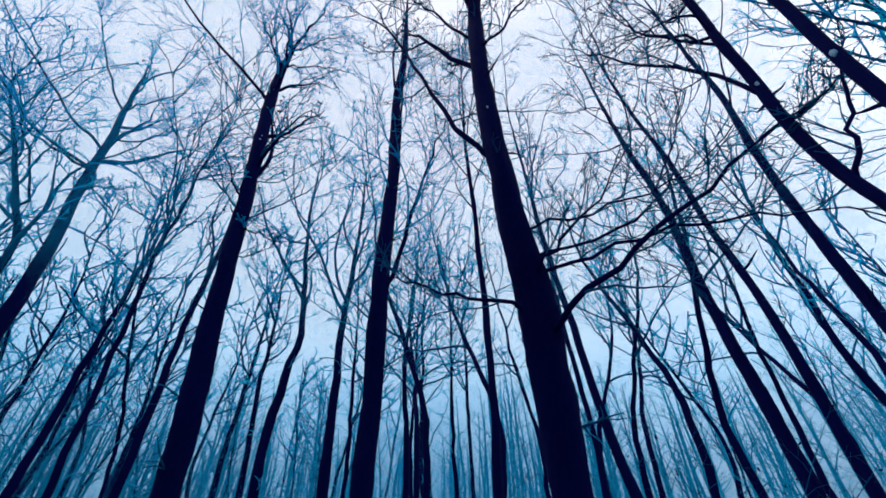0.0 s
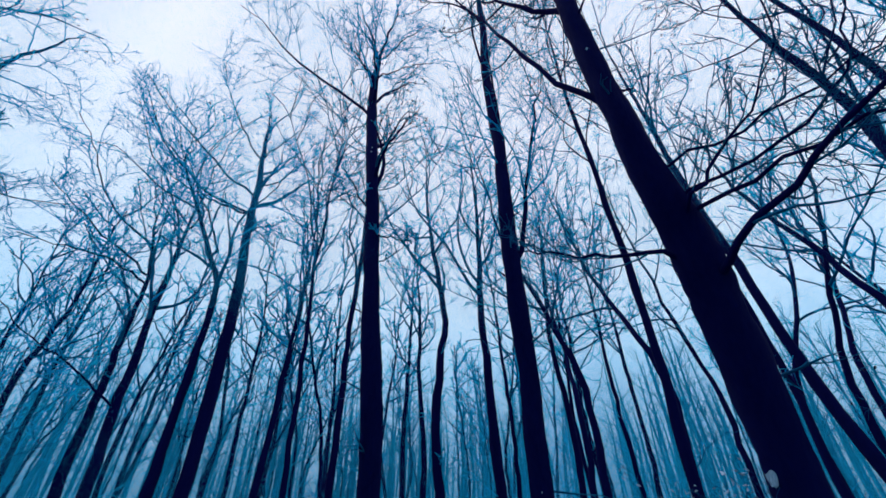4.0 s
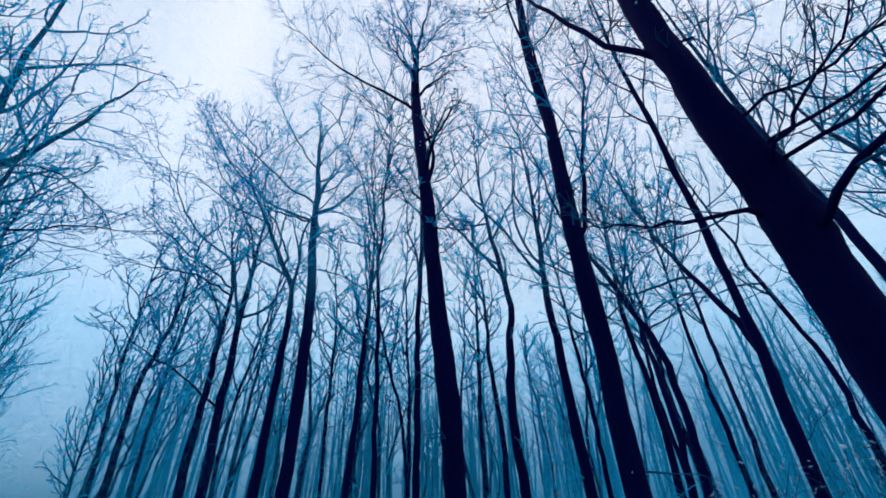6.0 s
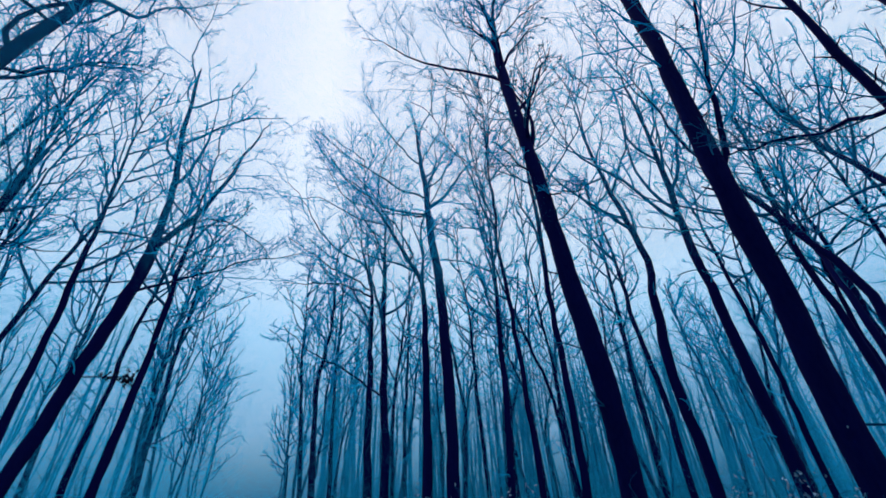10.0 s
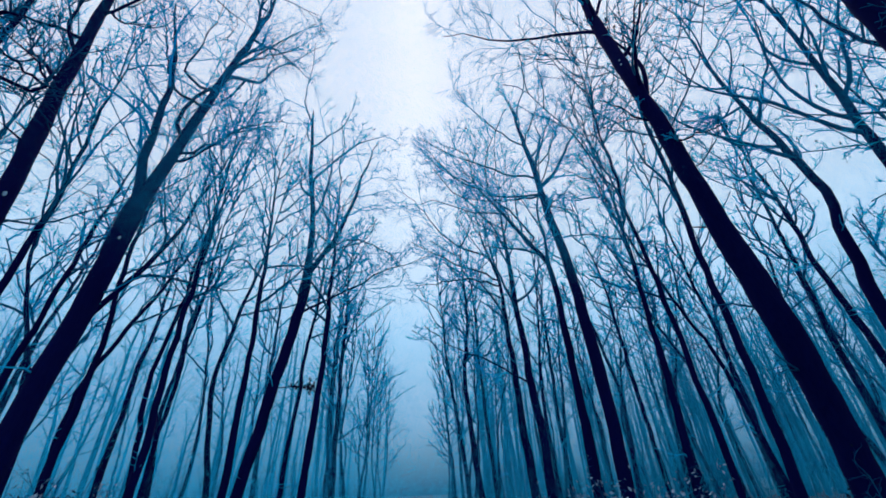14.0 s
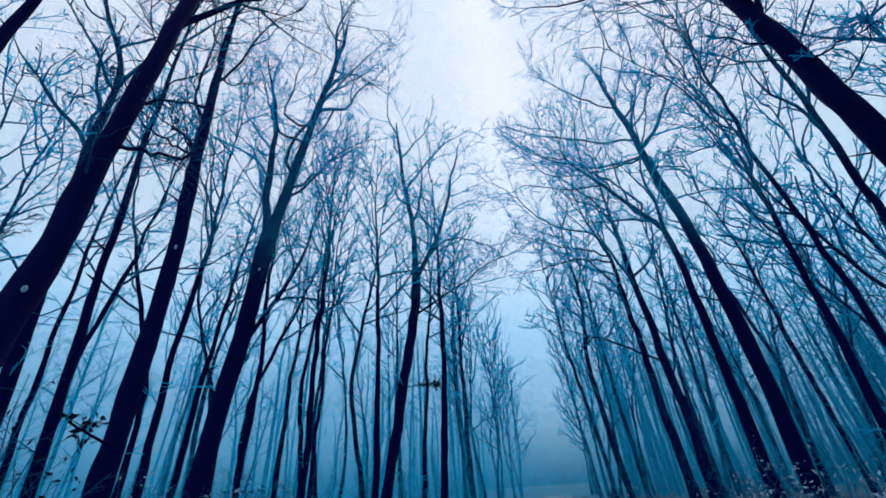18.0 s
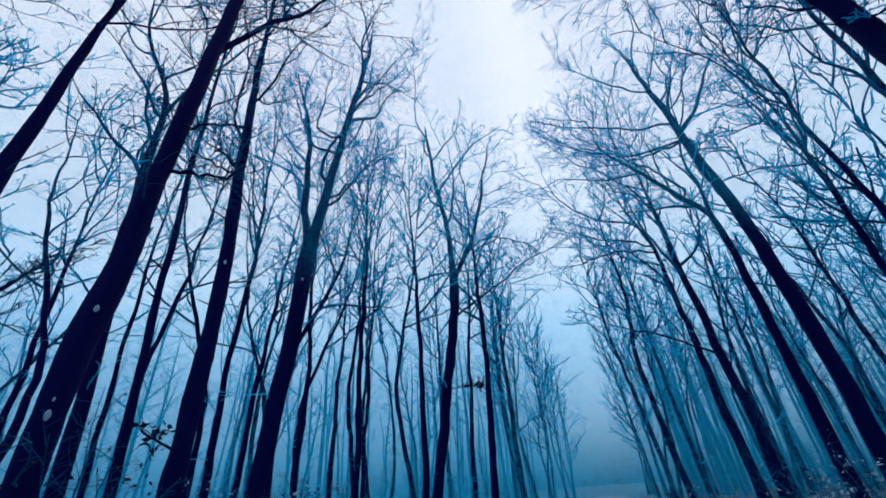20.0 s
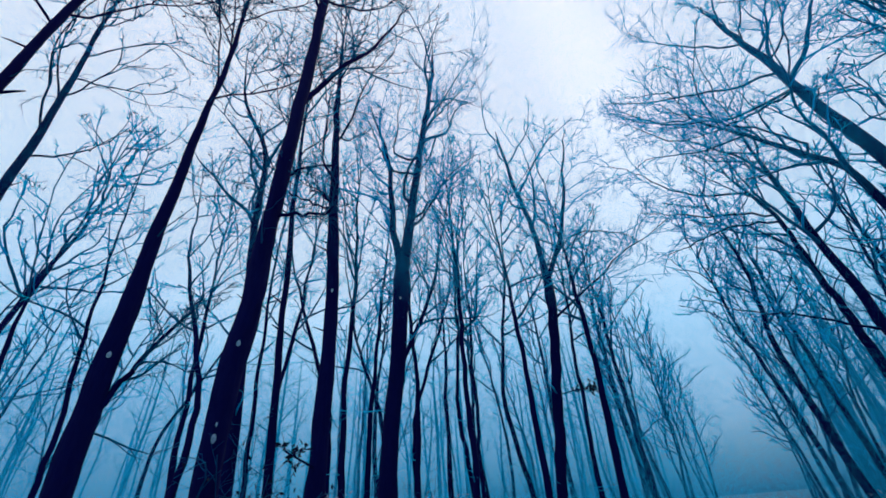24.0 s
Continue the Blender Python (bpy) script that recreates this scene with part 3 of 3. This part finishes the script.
bough(oak_l, 0.060, (-0.08, 0.17, 16.95), (-0.24, 0.53, 17.89), (-0.30, 0.67, 20.12), (-0.38, 0.84, 22.70))
bough(oak_l, 0.060, (-0.12, 0.26, 15.80), (0.17, -0.38, 18.05), (0.45, -1.00, 20.19))
bough(oak_b, 0.030, (0.49, -2.41, 9.19), (0.20, -2.59, 9.98), (-0.20, -2.82, 10.57))
bough(oak_b, 0.030, (0.80, -2.23, 8.27), (1.27, -1.95, 8.15), (1.70, -1.69, 8.04))
bough(oak_b, 0.100, (0.39, -2.47, 13.22), (0.36, -2.49, 15.10), (0.34, -2.50, 16.49), (0.03, -2.69, 17.91), (-0.48, -2.99, 19.80))
bough(oak_b, 0.060, (0.33, -2.51, 15.73), (0.53, -2.39, 18.35), (0.78, -2.24, 20.59), (0.95, -2.14, 23.44))
bough(oak_b, 0.035, (0.37, -2.48, 16.32), (1.03, -2.09, 18.18), (1.95, -1.54, 19.89))
bough(oak_b, 0.030, (0.37, -2.49, 15.30), (1.14, -2.02, 16.25), (2.17, -1.41, 17.05))
bough(oak_b, 0.035, (0.30, -2.53, 15.22), (-0.44, -2.96, 16.82), (-1.28, -3.47, 17.99))
bough(oak_a, 0.025, (1.22, -2.34, 5.26), (1.59, -2.52, 5.78), (1.77, -2.64, 6.62), (2.04, -2.79, 6.96), (2.19, -2.91, 7.39))
bough(oak_a, 0.022, (1.67, -2.56, 5.72), (2.08, -2.78, 6.04), (2.46, -2.98, 6.45))
bough(oak_e, 0.030, (-0.32, 0.50, 7.86), (-0.54, 0.83, 8.78), (-0.90, 1.39, 9.99))
bough(oak_e, 0.025, (-0.29, 0.46, 5.79), (-0.15, 0.24, 5.73), (0.03, -0.04, 5.94))
bough(oak_m, 0.030, (-0.33, 1.05, 5.70), (-0.14, 0.86, 5.98), (-0.02, 0.73, 6.05))
bough(oak_o2, 0.035, (0.39, -0.60, 9.31), (0.70, -1.09, 9.56), (0.89, -1.39, 10.04))
leaf_cluster(oak_z5, -0.33, 0.03, 6.42, 0.90, 170)
leaf_cluster(oak_i, 0.11, 2.57, 6.45, 0.60, 60)
leaf_cluster(oak_o2, 1.13, 0.07, 2.79, 0.70, 34)
lichen(oak_m, 2.49, 0.045)
lichen(oak_m, 3.56, 0.040)
lichen(oak_m, 2.63, 0.020)
lichen(oak_b, 11.12, 0.050)
lichen(oak_b, 11.30, 0.030)
lichen(oak_c, 2.30, 0.020)
lichen(oak_o2, 6.50, 0.050)
lichen(oak_l, 8.85, 0.060)
lichen(oak_n, 3.99, 0.050)
lichen(oak_e, 6.55, 0.040)
lichen(oak_e_near, 5.57, 0.050)
lichen(oak_a, 2.15, 0.12, -50)
lichen(oak_a, 7.82, 0.030)
lichen(oak_a, 14.88, 0.020)


# ---- the rest of the wood, fading into the mist ----
patterns = []
rng = np.random.default_rng(77)
for i in range(7):
    hh = 18 + 0.8 * i
    lean = rng.normal(0, 0.6, 4)
    t = oak(200 + 8 * i, 300, hh, 0.12 + 0.012 * i, ((hh * 0.35, lean[0], lean[1]), (hh * 0.7, lean[2] * 1.6, lean[3] * 1.6)),
            crown=0.45, limbs=12, lush=0.75, leafy=0, far=38, label="slender bare oak fading into blue mist")
    patterns.append(t)
ROAD = Vector((-0.957, 0.29, 0))
ROAD_SIDE = Vector((0.29, 0.957, 0))
ROAD_OFF = -1.0
STANDS = STANDS[:-7]
placed = 0
tries = 0
while placed < 140 and tries < 9000:
    tries += 1
    far = 24 + 40 * rng.random() ** 0.8
    # the wood is thicker on the near side of the track
    a = rng.random() * 2 * math.pi if placed % 4 else radians(rng.uniform(8, 66))
    x, y = -far * math.sin(a), far * math.cos(a)
    off = x * ROAD_SIDE.x + y * ROAD_SIDE.y - ROAD_OFF
    if abs(off) < 5.2 or any((x - p) ** 2 + (y - q) ** 2 < 4.4 for p, q in STANDS):
        continue
    STANDS.append((x, y))
    m = pose(x, y, 0, rng.normal(0, 1.5), rng.normal(0, 1.5), rng.random() * 360)
    if placed < 7:
        patterns[placed].matrix_basis = m
    else:
        copy_thing(patterns[placed % 7], m)
    placed += 1

# ---- the middle wood on both flanks of the clearing ----
flank = []
for i in range(3):
    lean = rng.normal(0, 0.5, 4)
    flank.append(oak(200 + 8 * i, 360, 18 + i, 0.12 + 0.02 * i, ((6, lean[0], lean[1]), (12, lean[2] * 1.6, lean[3] * 1.6)),
                     crown=0.42, limbs=11, lush=0.85, leafy=0, far=17, label="bare oak half veiled by blue mist"))
STANDS = STANDS[:-3]
put, tries = 0, 0
while put < 27 and tries < 500:
    tries += 1
    a, d = radians(rng.uniform(108, 160) if put < 4 else rng.uniform(-52, -24) if put < 9 else rng.uniform(-30, 10) if put < 18 else rng.uniform(-74, -58) if put < 22 else rng.uniform(100, 128)), rng.uniform(14, 24) if put < 18 else rng.uniform(11, 16) if put < 22 else rng.uniform(19, 26)
    x, y = -d * math.sin(a), d * math.cos(a)
    if abs(x * ROAD_SIDE.x + y * ROAD_SIDE.y - ROAD_OFF) < 4 or any((x - u) ** 2 + (y - v) ** 2 < 4.0 for u, v in STANDS):
        continue
    STANDS.append((x, y))
    m = pose(x, y, 0, rng.normal(0, 1.5), rng.normal(0, 1.5), rng.random() * 360)
    if put < 3:
        flank[put].matrix_basis = m
    else:
        copy_thing(flank[put % 3], m)
    put += 1

# ---- the avenue: oaks along both verges, their low limbs reaching over the track ----
verge = []
for i in range(3):
    lean = rng.normal(0, 0.5, 4)
    verge.append(oak(200 + 8 * i, 330, 17.5 + i, 0.15, ((6, lean[0], lean[1]), (12, lean[2] * 1.6, lean[3] * 1.6)),
                     crown=0.26, limbs=16, lush=0.8, leafy=0, far=34, reach=0.33, label="bare oak on the verge with low limbs over the track"))
STANDS = STANDS[:-3]
put = 0
for i in range(18):
    along = 34 + 4.5 * (i // 2) + rng.uniform(-1, 1)
    side = (4.6 + rng.uniform(-0.4, 1.2)) * (1 if i % 2 else -1)
    p = ROAD * along + ROAD_SIDE * (side + ROAD_OFF)
    if any((p.x - u) ** 2 + (p.y - v) ** 2 < 3.0 for u, v in STANDS):
        continue
    STANDS.append((p.x, p.y))
    m = pose(p.x, p.y, 0, rng.normal(0, 1.5), rng.normal(0, 1.5), rng.random() * 360)
    if put < 3:
        verge[put].matrix_basis = m
    else:
        copy_thing(verge[put % 3], m)
    put += 1

# ---- ground and track ----
gx = np.concatenate([-np.geomspace(900, 70, 8), np.linspace(-64, 64, 65), np.geomspace(70, 900, 8)])
X, Y = np.meshgrid(gx, gx, indexing="ij")
off = X * ROAD_SIDE.x + Y * ROAD_SIDE.y - ROAD_OFF
lie = np.array([[noise.noise((a * 0.12, b * 0.12, 0)) for b in gx] for a in gx])
Z = np.where(np.abs(off) < 2.3, -0.05, 0.14 * np.minimum((np.abs(off) - 2.3) * 0.5, 1)) + 0.12 * lie * np.clip((np.abs(off) - 2) * 0.3, 0, 1)
k = len(gx)
i = (np.arange(k - 1)[:, None] * k + np.arange(k - 1)[None]).ravel()
ground = new("ground", mesh_from("ground", np.stack([X, Y, Z], -1).reshape(-1, 3), np.stack([i, i + k, i + k + 1, i + 1], 1), LITTER))
tagged(ground, "forest floor of damp fallen leaves", "ground", kind="structure")
s = np.linspace(-64, 90, 78)
w = np.linspace(-2.0, 2.0, 9)
S, W = np.meshgrid(s, w, indexing="ij")
Z = 0.02 - 0.03 * np.exp(-((np.abs(W) - 0.95) / 0.3) ** 2)
V = np.stack([ROAD.x * S + ROAD_SIDE.x * (W + ROAD_OFF), ROAD.y * S + ROAD_SIDE.y * (W + ROAD_OFF), Z], -1).reshape(-1, 3)
i = (np.arange(77)[:, None] * 9 + np.arange(8)[None]).ravel()
road = new("road", mesh_from("road", V, np.stack([i, i + 9, i + 10, i + 1], 1), TRACK))
tagged(road, "straight damp dirt track with shallow ruts", "road", kind="structure")

# ---- the deep wood far off: crowded thin stems with rising twigs ----
rng = np.random.default_rng(11)
count = 820
d, a = rng.uniform(46, 90, count), rng.uniform(0, 2 * math.pi, count)
d[420:], a[420:] = rng.uniform(44, 84, 400), np.radians(rng.uniform(8, 66, 400))  # a denser stand beside the track
a[640:] = np.radians(rng.uniform(-75, 8, 180))
px, py = -d * np.sin(a), d * np.cos(a)
keep = np.abs(px * ROAD_SIDE.x + py * ROAD_SIDE.y - ROAD_OFF) > 6
px, py, count = px[keep], py[keep], int(keep.sum())
hh = rng.uniform(12, 23, count)
stem = np.zeros((count, 5, 3))
stem[:, :, 0], stem[:, :, 1] = px[:, None], py[:, None]
stem[:, :, 2] = hh[:, None] * np.linspace(0, 1, 5)[None]
stem[:, 1:, :2] += np.cumsum(rng.normal(0, 0.25, (count, 4, 2)), axis=1)
girth = rng.uniform(0.13, 0.27, count)[:, None] * np.array([1, 0.85, 0.7, 0.5, 0.15])[None]
b1, r1 = shoots(rng, stem, girth, 12, 0.4, 0.22, 48, 4, 0.08, 0.15, 0.5, 0.03)
b2, r2 = shoots(rng, b1, r1, 3, 0.3, 0.5, 38, 2, 0.03, 0.2, 0.7, 0.018)
# stems carry painted haze in their bark colour
deep = new("far_wood", mesh_from("far_wood", *tubes([(stem, girth, 4), (b1, r1, 3), (b2, r2, 3)]), HAZED_BARK, False))
tagged(deep, "dense far bare wood dissolving in mist", "woodland", kind="stuff")


# ---- far thicket: brambles and saplings that close the foot of the wood ----
count = 1700
d, a = rng.uniform(25, 62, count), rng.uniform(0, 2 * math.pi, count)
px, py = -d * np.sin(a), d * np.cos(a)
keep = np.abs(px * ROAD_SIDE.x + py * ROAD_SIDE.y - ROAD_OFF) > 4.5
px, py, count = px[keep], py[keep], int(keep.sum())
hh = rng.uniform(1.2, 4.2, count)
stem = np.zeros((count, 3, 3))
stem[:, :, 0], stem[:, :, 1] = px[:, None], py[:, None]
stem[:, :, 2] = hh[:, None] * np.array([0, 0.55, 1])[None]
stem[:, 1:, :2] += np.cumsum(rng.normal(0, 0.3, (count, 2, 2)), axis=1)
girth = rng.uniform(0.02, 0.035, count)[:, None] * np.array([1, 0.8, 0.4])[None]
b1, r1 = shoots(rng, stem, girth, 7, 0.15, 0.45, 55, 3, 0.02, 0.25, 0.8, 0.016)
b2, r2 = shoots(rng, b1, r1, 2, 0.3, 0.6, 45, 2, 0.0, 0.25, 0.8, 0.014)
# same bark with the haze in its colour as the far wood
thicket = new("far_thicket", mesh_from("far_thicket", *tubes([(stem, girth, 3), (b1, r1, 3), (b2, r2, 3)]), HAZED_BARK, False))
tagged(thicket, "dim bare thicket at the foot of the far wood", "thicket", kind="stuff")


# ---- undergrowth along the verge ----
def shrub(x, y, h, stems=5, leafy=60, pale=True):
    """A leafy sapling bush: a few arching stems, fine twigs and hanging leaves."""
    serial[0] += 1
    rng = np.random.default_rng(serial[0])
    root = new("shrub")
    root.location = (x, y, 0)
    tagged(root, "low straggling shrub with pale withered leaves" if pale else "low sapling with dark curled leaves", "shrub", "undergrowth of the verge")
    P = np.zeros((stems, 8, 3))
    a = rng.random(stems) * 2 * math.pi
    out = rng.uniform(0.1, 0.5, stems)
    f = np.linspace(0, 1, 8)
    P[:, :, 0] = np.cos(a)[:, None] * out[:, None] * f ** 1.6 * h
    P[:, :, 1] = np.sin(a)[:, None] * out[:, None] * f ** 1.6 * h
    P[:, :, 2] = -0.1 + (h * rng.uniform(0.7, 1.05, stems))[:, None] * f ** 0.9
    P[:, 1:] += np.cumsum(rng.normal(0, 0.02, (stems, 7, 3)), axis=1)
    Rr = np.broadcast_to(np.linspace(0.014, 0.004, 8), (stems, 8))
    for i in range(stems):
        part("stem", mesh_from("stem", *tubes([(P[i:i + 1], Rr[i:i + 1], 5)]), TWIG), root)
    b, rb = shoots(rng, P, Rr, 9, 0.3, 0.32, 55, 5, 0.0, 0.25, 0.6, 0.004)
    c, rc = shoots(rng, b, rb, 4, 0.2, 0.5, 45, 3, 0.0, 0.25, 0.7, 0.003)
    part("twig_spray", mesh_from("twig_spray", *tubes([(b, rb, 3), (c, rc, 3)]), TWIG, False), root)["kind"] = "stuff"
    part("foliage", mesh_from("foliage", *leaves(rng, c, int(leafy * 1.5), 0.034), PALE if pale else LEAF, False), root)["kind"] = "stuff"
    return root


shrub(1.22, 5.86, 2.29, 5, 50)
shrub(0.98, 7.35, 2.21, 6, 67)
shrub(-0.09, 8.45, 2.60, 7, 84)
shrub(-2.80, 7.95, 2.09, 5, 101)
shrub(-1.85, 7.16, 1.86, 6, 50)
shrub(-4.42, 8.36, 1.89, 7, 67, pale=False)
shrub(-6.53, 6.83, 1.81, 5, 84)
shrub(-8.44, 6.21, 1.81, 6, 101)
shrub(-7.93, 5.15, 1.69, 7, 50)
shrub(-6.67, 5.16, 1.70, 5, 67)
shrub(-7.00, 6.29, 1.55, 6, 84)
shrub(-4.51, 4.53, 1.74, 7, 101)
shrub(-9.38, -4.53, 2.21, 5, 50)
shrub(-10.64, -4.19, 2.19, 6, 67)
shrub(-11.96, -3.47, 2.14, 7, 84)
shrub(-5.26, -3.77, 2.62, 5, 101, pale=False)
shrub(-5.13, -4.24, 2.92, 6, 50, pale=False)
shrub(-8.25, -4.68, 2.43, 7, 67)
shrub(-7.80, -3.03, 2.13, 5, 84)
shrub(-10.87, -3.40, 2.37, 6, 101, pale=False)
shrub(-7.86, 5.14, 1.67, 7, 50)
shrub(-11.36, 4.93, 1.70, 5, 67)
shrub(4.06, 7.40, 4.04, 5, 50, pale=False)


# ---- mist: flat blue slivers that stand in for haze, thicker with distance ----
rng = np.random.default_rng(5)
MV = []


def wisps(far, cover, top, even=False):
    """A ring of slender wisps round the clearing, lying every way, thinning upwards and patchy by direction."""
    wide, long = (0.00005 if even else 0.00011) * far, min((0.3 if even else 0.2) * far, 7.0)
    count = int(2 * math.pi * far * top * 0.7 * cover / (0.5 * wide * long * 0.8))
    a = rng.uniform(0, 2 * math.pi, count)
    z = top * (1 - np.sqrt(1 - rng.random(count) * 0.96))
    if even:  # added veil at crown height, to tint the twigs behind it blue
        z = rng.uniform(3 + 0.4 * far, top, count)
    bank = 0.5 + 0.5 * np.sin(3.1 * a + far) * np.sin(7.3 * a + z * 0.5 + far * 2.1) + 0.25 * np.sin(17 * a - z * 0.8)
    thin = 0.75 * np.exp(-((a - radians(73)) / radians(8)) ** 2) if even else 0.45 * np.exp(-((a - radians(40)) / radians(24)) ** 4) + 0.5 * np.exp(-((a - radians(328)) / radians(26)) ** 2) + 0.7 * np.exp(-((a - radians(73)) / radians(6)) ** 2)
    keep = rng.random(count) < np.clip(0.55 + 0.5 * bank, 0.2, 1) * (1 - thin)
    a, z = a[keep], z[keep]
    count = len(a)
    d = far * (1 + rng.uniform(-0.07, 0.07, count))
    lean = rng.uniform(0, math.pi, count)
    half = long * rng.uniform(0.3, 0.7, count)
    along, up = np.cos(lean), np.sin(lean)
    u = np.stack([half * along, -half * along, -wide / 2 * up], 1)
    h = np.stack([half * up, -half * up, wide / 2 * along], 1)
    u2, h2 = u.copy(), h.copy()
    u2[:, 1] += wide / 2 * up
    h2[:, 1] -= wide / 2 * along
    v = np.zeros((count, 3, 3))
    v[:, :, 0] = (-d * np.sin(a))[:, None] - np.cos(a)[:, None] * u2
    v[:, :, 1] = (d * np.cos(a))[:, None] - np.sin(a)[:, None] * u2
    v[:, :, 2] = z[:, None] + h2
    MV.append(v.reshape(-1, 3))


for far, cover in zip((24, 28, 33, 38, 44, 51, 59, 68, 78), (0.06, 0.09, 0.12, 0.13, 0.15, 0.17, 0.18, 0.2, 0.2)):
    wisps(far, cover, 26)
# rings of the added veil, which colour the crowns like haze
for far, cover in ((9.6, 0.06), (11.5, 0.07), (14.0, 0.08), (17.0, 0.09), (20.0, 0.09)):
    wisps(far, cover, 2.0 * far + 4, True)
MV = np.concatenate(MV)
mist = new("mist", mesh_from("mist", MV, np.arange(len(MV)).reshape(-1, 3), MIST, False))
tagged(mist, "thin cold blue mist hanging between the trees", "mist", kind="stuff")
